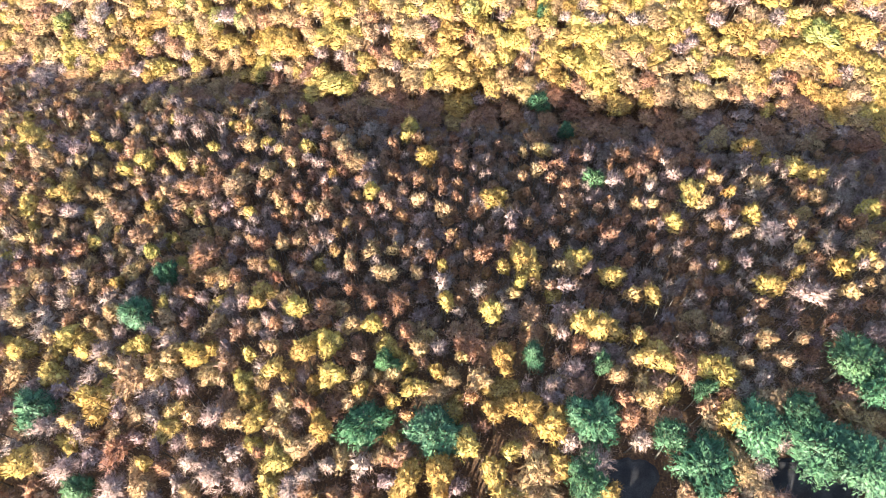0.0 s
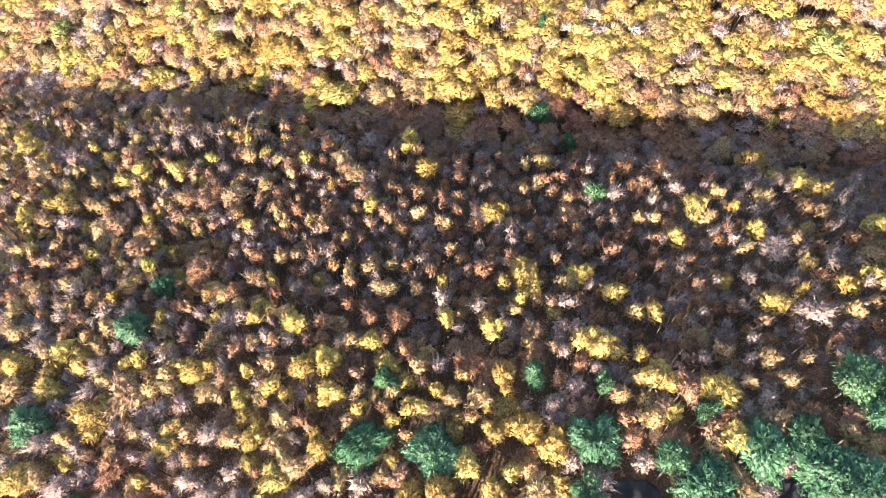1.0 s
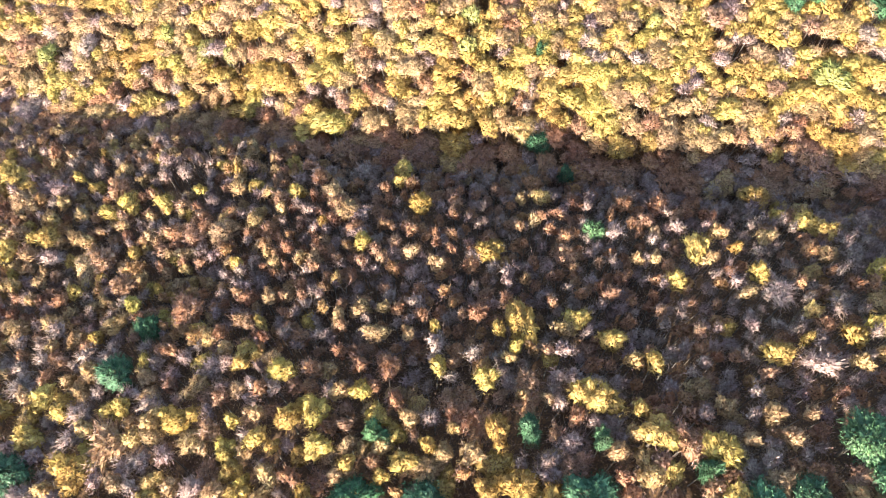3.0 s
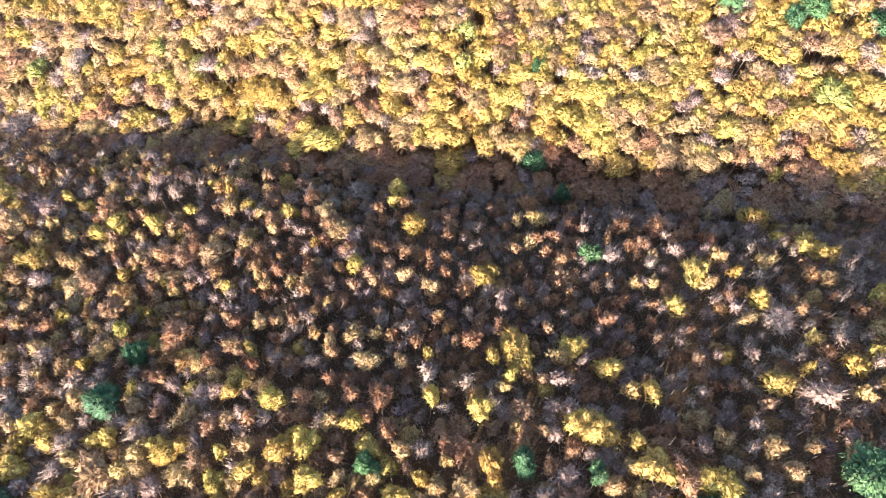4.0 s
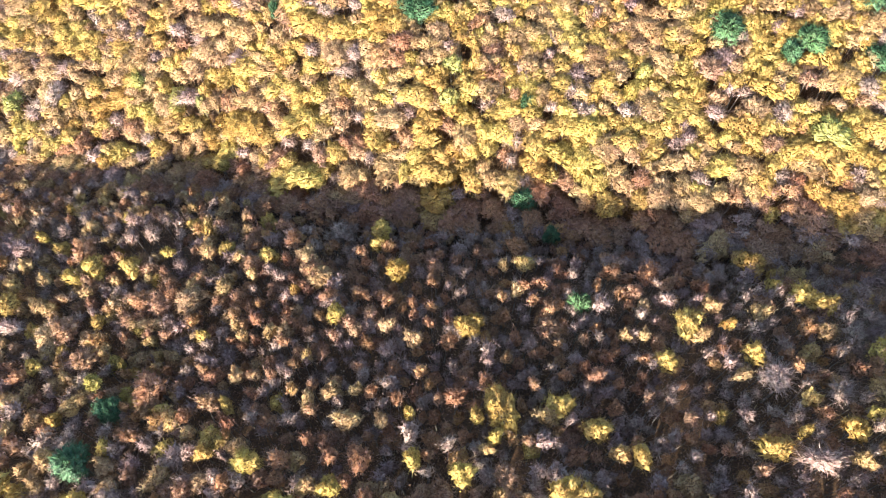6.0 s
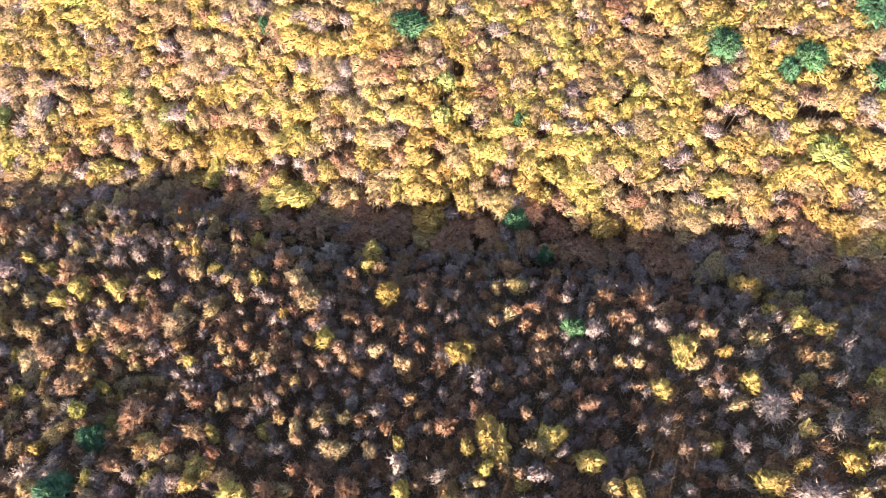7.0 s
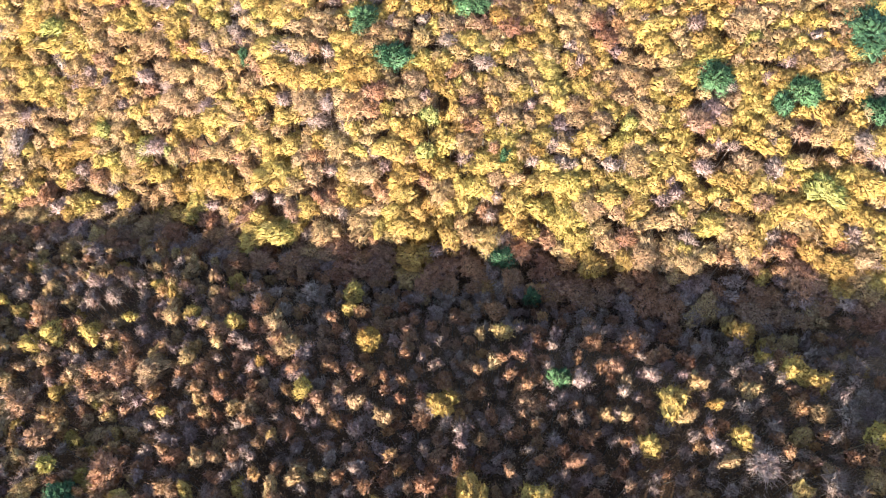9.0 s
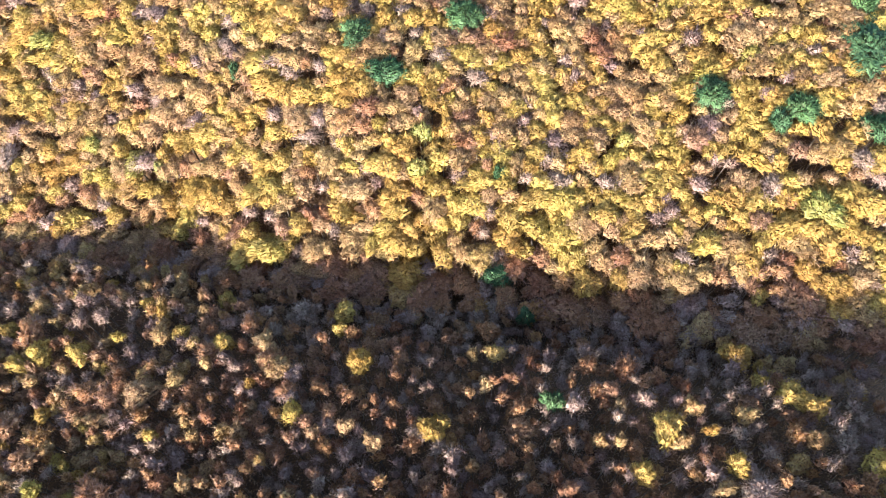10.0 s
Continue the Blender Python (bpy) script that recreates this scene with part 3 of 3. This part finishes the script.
COPPER_NEAR = [
    (-79.6, 117.6, 4.6), (-102.7, 103.7, 4.1), (-57.2, 100.5, 4.1), (-37.2, 110.2, 2.9), (-70.6, 87.8, 3.6), (-55.2,
    69.5, 2.3), (-42.4, 74.8, 2.8), (-29.1, 114.8, 3.2), (-13.3, 100.4, 1.6), (-9.8, 95.5, 2.1), (24.8, 96.2, 1.8),
    (3.4, 102.5, 1.6), (3.9, 91.8, 1.8), (24.1, 78.0, 1.7), (-26.9, 93.9, 1.9), (-1.7, 73.9, 1.9), (3.1, 77.5, 1.7),
    (-19.2, 67.4, 2.1), (-15.4, 64.2, 2.3), (41.8, 103.3, 2.8), (47.1, 98.3, 2.4), (-33.2, 57.7, 2.1), (-33.8, 32.5,
    1.5), (-44.5, 35.0, 1.7), (-15.6, 50.7, 2.2), (-2.6, 49.0, 1.3), (-6.6, 38.8, 1.5), (5.8, 42.0, 2.3), (-7.0,
    33.2, 2.1), (32.0, 40.3, 1.9), (45.1, 52.7, 2.0), (39.6, 53.1, 2.0),
]
BARE_FAR = [
    (-101.3, 175.6, 4.6), (-66.6, 182.1, 4.6), (-49.2, 185.8, 3.9), (-69.8, 151.3, 4.0), (-27.3, 169.6, 3.6),
    (-35.7, 150.4, 3.6), (-28.1, 146.4, 2.8), (11.5, 181.0, 4.3), (21.0, 173.8, 4.2), (-17.2, 166.9, 4.2), (7.5,
    167.2, 2.7), (-15.0, 151.7, 2.8), (39.3, 148.5, 2.9), (53.4, 176.0, 2.9), (72.1, 144.9, 4.0), (62.0, 138.4,
    3.3), (100.4, 127.9, 3.5),
]
TAN_FAR_A = [
    (-99.8, 192.1, 4.6), (-86.6, 187.8, 4.6), (-74.0, 193.4, 4.6), (-76.0, 179.0, 4.6), (-52.8, 192.4, 4.6), (-40.6,
    166.6, 4.6), (-37.8, 175.2, 3.7), (-25.3, 148.6, 4.2), (-61.2, 171.5, 4.6), (-17.8, 187.5, 4.6), (6.0, 181.9,
    4.3), (15.6, 176.9, 3.9), (0.7, 167.7, 4.6), (37.3, 176.7, 3.5), (28.7, 160.7, 4.6), (43.1, 186.8, 4.4), (-14.3,
    157.6, 4.6), (-6.0, 150.8, 4.6), (-8.8, 139.4, 4.6), (-17.0, 138.6, 4.1), (18.0, 135.9, 4.0), (-0.7, 136.9,
    4.0), (-19.8, 150.8, 4.2), (48.5, 186.4, 4.4), (58.1, 169.8, 4.6), (55.3, 164.7, 4.2), (81.8, 176.0, 4.6),
    (65.7, 171.0, 4.3), (85.8, 169.5, 4.3), (100.4, 164.7, 4.6), (58.2, 145.7, 4.0), (60.4, 133.5, 4.6),
]
TAN_FAR_B = [
    (95.2, 147.9, 3.5), (57.6, 127.6, 4.6), (66.9, 124.5, 4.6), (101.0, 123.3, 4.6),
]
GOLDEN_FAR = [
    (-68.0, 198.6, 4.6), (-87.7, 163.4, 4.6), (-75.3, 162.6, 4.1), (-98.0, 157.6, 4.6), (-82.3, 152.1, 4.6), (-51.5,
    167.2, 4.6), (-57.8, 194.9, 4.6), (-46.4, 192.4, 4.6), (-24.3, 164.5, 3.6), (-27.0, 159.1, 4.3), (-49.8, 156.8,
    4.6), (-1.2, 192.0, 4.6), (12.9, 166.7, 3.0), (23.5, 163.7, 3.0), (-0.5, 154.9, 4.6), (-11.5, 146.6, 4.1),
    (28.4, 142.4, 4.6), (36.1, 145.1, 4.6), (7.4, 137.7, 4.6), (41.0, 137.8, 4.6), (62.5, 178.6, 4.6), (74.3, 185.1,
    4.5), (75.5, 171.8, 4.3), (68.6, 162.2, 4.2), (81.8, 149.9, 4.6), (72.2, 132.5, 4.6), (83.8, 132.7, 4.6), (45.6,
    126.6, 4.5), (92.2, 125.0, 4.6),
]
COPPER_FAR = [
    (-55.5, 186.9, 4.0), (-51.5, 160.9, 3.4), (-86.0, 156.7, 3.3), (-19.8, 154.6, 3.5), (-25.1, 144.0, 3.5), (-93.2,
    155.3, 4.2), (-20.3, 181.0, 2.9), (1.9, 180.5, 2.9), (-6.1, 164.3, 4.6), (15.6, 172.4, 3.5), (29.4, 184.5, 4.3),
    (-3.3, 146.1, 4.0), (7.5, 147.5, 3.3), (18.1, 157.8, 4.0), (20.7, 140.0, 2.6), (35.9, 132.4, 3.3), (52.9, 180.3,
    4.0), (92.0, 149.6, 3.9), (83.1, 137.5, 3.4), (53.0, 130.4, 3.9), (73.9, 125.1, 3.7), (85.4, 125.5, 3.3),
]
SHADOW_CASTERS = [(-70.0, 124.0, 3.0), (-66.0, 123.0, 3.2), (-62.0, 123.5, 2.8), (-67.5, 118.5, 3.0), (-63.5, 118.0, 3.0)]     # trees added on the valley's brink, raised to throw a notch of shadow


plant_rng = rng_of(11)
planted = []                 # kind, x, y, crown radius, extra height
cells = {}


def room(x, y, r, slack):
    for i in range(int((x - 8) // 4), int((x + 8) // 4) + 1):
        for j in range(int((y - 8) // 4), int((y + 8) // 4) + 1):
            for ox, oy, o in cells.get((i, j), ()):
                if (x - ox) ** 2 + (y - oy) ** 2 < (slack * (r + o)) ** 2:
                    return False
    return True


def plant(kind, x, y, r, extra=0.0):
    cells.setdefault((int(x // 4), int(y // 4)), []).append((x, y, r))
    planted.append((kind, x, y, r, extra))


for kind, rows, extra in (("evergreen_tree", EVERGREEN_A + EVERGREEN_B, 3.0), ("lime_tree", LIME, 2.4), ("golden_tree", GOLD_A + GOLD_B, 2.6), ("golden_tree", GOLD_C, 0.6),
                          ("bare_tree", BARE, 1.2), ("copper_tree", COPPER, 1.8), ("bare_tree", SHADOW_CASTERS, 4.0),
                          ("tan_tree", TAN_NEAR_A + TAN_NEAR_B + TAN_NEAR_C, 1.4),
                          ("bare_tree", BARE_NEAR, 1.4),
                          ("golden_tree", GOLDEN_NEAR, 1.4),
                          ("copper_tree", COPPER_NEAR, 1.4),
                          ("bare_tree", BARE_FAR, 0.5),
                          ("tan_tree", TAN_FAR_A + TAN_FAR_B, 0.5),
                          ("golden_tree", GOLDEN_FAR, 0.5),
                          ("copper_tree", COPPER_FAR, 0.5)):
    for x, y, r in rows:
        plant(kind, x, y, r, extra + (2.0 if kind == "lime_tree" and y < 120 else 0.0))
for rows in cells.values():             # the marked trees keep their neighbours off
    rows[:] = [(x, y, 1.15 * r) for x, y, r in rows]
chosen = {p[1:3] for p in planted}

CLEARINGS = ((34.5, 28.5, 4.6), (60.0, 26.0, 4.5), (67.0, 26.0, 5.5))


def stand(x, y):
    """The mix of kinds and the crown size at a place: gold on the far slope, copper and bare on the near one."""
    d = y - (VALLEY_LINE - 0.178 * x)
    drop = -1.6 * float(smooth(20, 9, d) * smooth(-12, 0, d))
    patch = noise.noise(Vector((x * 0.045, y * 0.045, 3.1)))
    grain = noise.noise(Vector((x * 0.11, y * 0.11, 9.7)))
    if d > 4:
        foot = float(smooth(26, 8, d))
        # less gold and tan below the shadow edge: darker kinds deepen the shade
        gold = 0.33 + 0.6 * patch + 0.14 * float(smooth(20, 90, x)) - 0.1 * foot - 0.35 * float(smooth(15, 7, d))
        shaded_foot = float(smooth(16, 9, d))
        mix = (1.1 * gold * (1 - shaded_foot), (0.40 + 0.1 * float(smooth(-25, -60, x))) * (1 - 0.8 * shaded_foot), 0.05 - 0.08 * patch + 0.2 * foot * float(smooth(-60, -25, x)) + 0.4 * shaded_foot, 0.08 + 0.1 * max(0, grain) + 0.15 * foot, 0.005 * (1 - foot))
        size, slack, uneven = (2.4, 5.2), 0.45, 0.25
    else:
        low = float(smooth(-45, -85, d))
        east = float(smooth(30, 75, x))
        west = float(smooth(-28, -60, x)) * float(smooth(-62, -40, d))
        # mid-slope shade deepened by darker kinds: more bare, less tan and gold
        shaded_mid = float(smooth(-38, -14, x) * smooth(78, 50, x) * smooth(-76, -58, d))
        gold = 0.02 * (1 - shaded_mid) + 0.13 * low + 0.08 * max(0, patch) * float(smooth(-25, -45, d)) * (1 - shaded_mid)
        mix = (gold + 0.05 * west, 0.15 + 0.2 * low + 0.1 * grain + 0.2 * west - 0.16 * shaded_mid - 0.22 * low * float(smooth(-5, -60, x)), 0.43 - 0.15 * low - 0.14 * east - 0.12 * west,
               0.31 + 0.24 * east - 0.12 * low + 0.04 * west + 0.12 * shaded_mid + 0.3 * low * float(smooth(-5, -60, x)), 0.0)
        size, slack, uneven = (1.5 + 0.9 * low, 2.9 + 1.7 * low), 0.55 + 0.03 * low * float(smooth(-5, -50, x)), 1.4 - 0.6 * low - 0.4 * west
        drop = drop - 1.0 * shaded_mid
    mix = np.maximum(np.array(mix), 0.0)
    return mix / mix.sum(), size, slack, uneven, drop


NAMES = ("golden_tree", "tan_tree", "copper_tree", "bare_tree", "lime_tree")
for _ in range(60000):
    x, y = plant_rng.uniform(-155, 145), plant_rng.uniform(6, 228)
    if x < -93 - 0.33 * (y - 27) or x > 87 + 0.24 * (y - 27):
        continue
    mix, (small, big), slack, uneven, drop = stand(x, y)
    r = small + (big - small) * plant_rng.uniform() ** 1.5
    kind = NAMES[plant_rng.choice(5, p=mix)]
    lift = plant_rng.normal() * uneven + drop
    if any((x - cx) ** 2 + (y - cy) ** 2 < (cr + r * 0.6) ** 2 for cx, cy, cr in CLEARINGS) or not room(x, y, r, slack):
        continue
    plant(kind, x, y, r, lift)

# unseen trees added behind and to the west, raised so their shadow falls into view
seen = len(planted)
for _ in range(4000):
    x, y, r = plant_rng.uniform(-128, 82), plant_rng.uniform(-32, 70), plant_rng.uniform(3.0, 4.4)
    if (y < 7 or x < -93 - 0.33 * (y - 27)) and room(x, y, r, 0.55):
        plant("golden_tree", x, y, r, plant_rng.normal() * (0.8 if x > -18 else 2.2) + (2.5 if x > -18 else 4.0))
unseen = {p[1:3] for p in planted[seen:]}

# the trees of each kind round the middle of the walk are things; the rest of the wood is one mass for each kind
SINGLE = 290
moulds, rest = {}, {k: [] for k in KINDS}
for kind in KINDS:
    mine = [p for p in planted if p[0] == kind]
    mine.sort(key=lambda p: math.hypot(p[1] - 6, 0.85 * (p[2] - 88)))
    for n, (_, x, y, r, extra) in enumerate(mine):
        slim = (3.0 if y < 120 else 3.2) if (x, y) in chosen else 2.6 if y - (VALLEY_LINE - 0.178 * x) > 4 else 3.0
        tall = (TREE + extra) / (14.5 if kind == "evergreen_tree" else 13.0)
        wide = r / (3.1 if kind == "evergreen_tree" else slim)
        m = Matrix.LocRotScale((x, y, float(ground_z(x, y)) - 0.1), Euler((plant_rng.normal() * 0.05, plant_rng.normal() * 0.05, plant_rng.uniform(0, 6.28))),
                               Vector((wide * plant_rng.uniform(0.78, 1.27), wide * plant_rng.uniform(0.78, 1.27), tall)))
        k = int(plant_rng.integers(VARIANTS)) + (0 if (x, y) in unseen else VARIANTS * ((r > 2.35) + (r > 3.3)))
        if n >= SINGLE:
            rest[kind].append((k, m))
        elif (kind, k) not in moulds:
            moulds[kind, k] = tree_thing(kind, k)
            thing = moulds[kind, k]
        else:
            mould = moulds[kind, k]
            thing = copy_thing(mould, Matrix.Identity(4))
        if n < SINGLE:
            thing.matrix_basis = m
            sunny = y - (VALLEY_LINE - 0.178 * x) > 9
            tagged(thing, LABELS[kind][0] + (" on the sunlit slope" if sunny else " on the shadowed hillside"))

STEM = tube([(0, 0, -0.6), (0, 0, 10.5)], (0.22, 0.08), 3)
for kind, rows in rest.items():
    if not rows:
        continue
    vs, fs, ns, ms, tints, k0 = [], [], [], [], [], 0
    for k, m in rows:
        a = np.array(m)
        inverse = np.linalg.inv(a[:3, :3])
        tint = plant_rng.uniform()
        for slot, shape in enumerate(SHAPES[kind][k]):
            if shape is None:
                continue
            v, f, n = shape
            if slot == 0:
                v, f = STEM
                n = unit(v * (1, 1, 0))
            vs.append(v @ a[:3, :3].T + a[:3, 3])
            ns.append(unit(n @ inverse))
            fs.append(f + k0)
            ms.append(np.full(len(f), slot, np.int32))
            tints.append(np.full(len(v), tint, np.float32))
            k0 += len(v)
    word = kind.replace("_tree", "")
    mats = [BARK, KINDS[kind][0] or BARK, KINDS[kind][1] or BARK]
    me = mesh_from("woodland", np.concatenate(vs), np.concatenate(fs), np.concatenate(ns), mats)
    me.polygons.foreach_set("material_index", np.concatenate(ms))
    me.attributes.new("tint", "FLOAT", "POINT").data.foreach_set("value", np.concatenate(tints))
    tagged(new(word + "_woodland", me), LABELS[kind][0].replace("tree", "trees", 1) + ", massed together", "woodland", kind="stuff")


# ---------------------------------------------------------------- grey clearing
def dark_clearing(cx, cy, reach, stretch):
    """A low sheet of shade-darkened gravel with a ragged edge, laid on the forest floor."""
    rng = rng_of(5)
    bm = bmesh.new()
    rings, sides = 7, 36
    edge = 1 + 0.12 * np.sin(np.arange(sides) * 0.52) + rng.uniform(-0.06, 0.06, sides)
    rows = []
    for i in range(rings + 1):
        row = []
        for j in range(sides):
            r, a = reach * edge[j] * i / rings, 2 * math.pi * j / sides
            x, y = cx + stretch * r * math.cos(a), cy + r * math.sin(a)
            row.append(bm.verts.new((x, y, float(ground_z(x, y)) + (0.34 if i < rings else 0.0))))
        rows.append(row)
    for i in range(1, rings):
        for j in range(sides):
            bm.faces.new((rows[i][j], rows[i + 1][j], rows[i + 1][(j + 1) % sides], rows[i][(j + 1) % sides]))
    bm.faces.new(rows[1])
    for v in rows[0]:
        bm.verts.remove(v)
    me = bpy.data.meshes.new("clearing_sheet")
    bm.to_mesh(me)
    bm.free()
    me.materials.append(SHADED_GRAVEL)
    tagged(new("clearing_sheet", me), "grey gravel clearing, evergreen shade darkened into its colour", "clearing", kind="structure")


dark_clearing(65.0, 26.5, 6.2, 1.5)
# this dark sheet stands in for deep shade on the forest floor
dark_clearing(34.5, 28.5, 4.8, 1.0)


# ---------------------------------------------------------------- undergrowth
def undergrowth():
    """Saplings and brush under the canopy: loose brown sprays a few metres above the ground."""
    rng = rng_of(77)
    n = 140000
    x, y = rng.uniform(-150, 135, n), rng.uniform(0, 228, n)
    keep = (x > -97 - 0.33 * (y - 27)) & (x < 94 + 0.24 * (y - 27))
    for cx, cy, cr in CLEARINGS:
        keep &= (x - cx) ** 2 + (y - cy) ** 2 > cr ** 2
    x, y = x[keep], y[keep]
    p = np.stack((x, y, ground_z(x, y) + rng.uniform(3.0, 10.0, len(x))), 1)
    w = unit(rng.normal(size=p.shape) * 0.5 + (0, 0, 1))
    half = len(p) // 2
    v, f = joined([flakes(rng, p[:half], w[:half], 0.34), strokes(rng, p[half:], w[half:], 1.5, 0.16)])
    me = mesh_from("undergrowth", v, f, unit(w.repeat(3, 0) * 0.6 + (0, 0, 0.4)), BRUSH)
    me.attributes.new("tint", "FLOAT", "POINT").data.foreach_set("value", rng.uniform(size=len(p)).repeat(3).astype(np.float32))
    tagged(new("undergrowth", me), "brown leafy saplings and brush beneath the taller trees", "undergrowth", kind="stuff")


undergrowth()
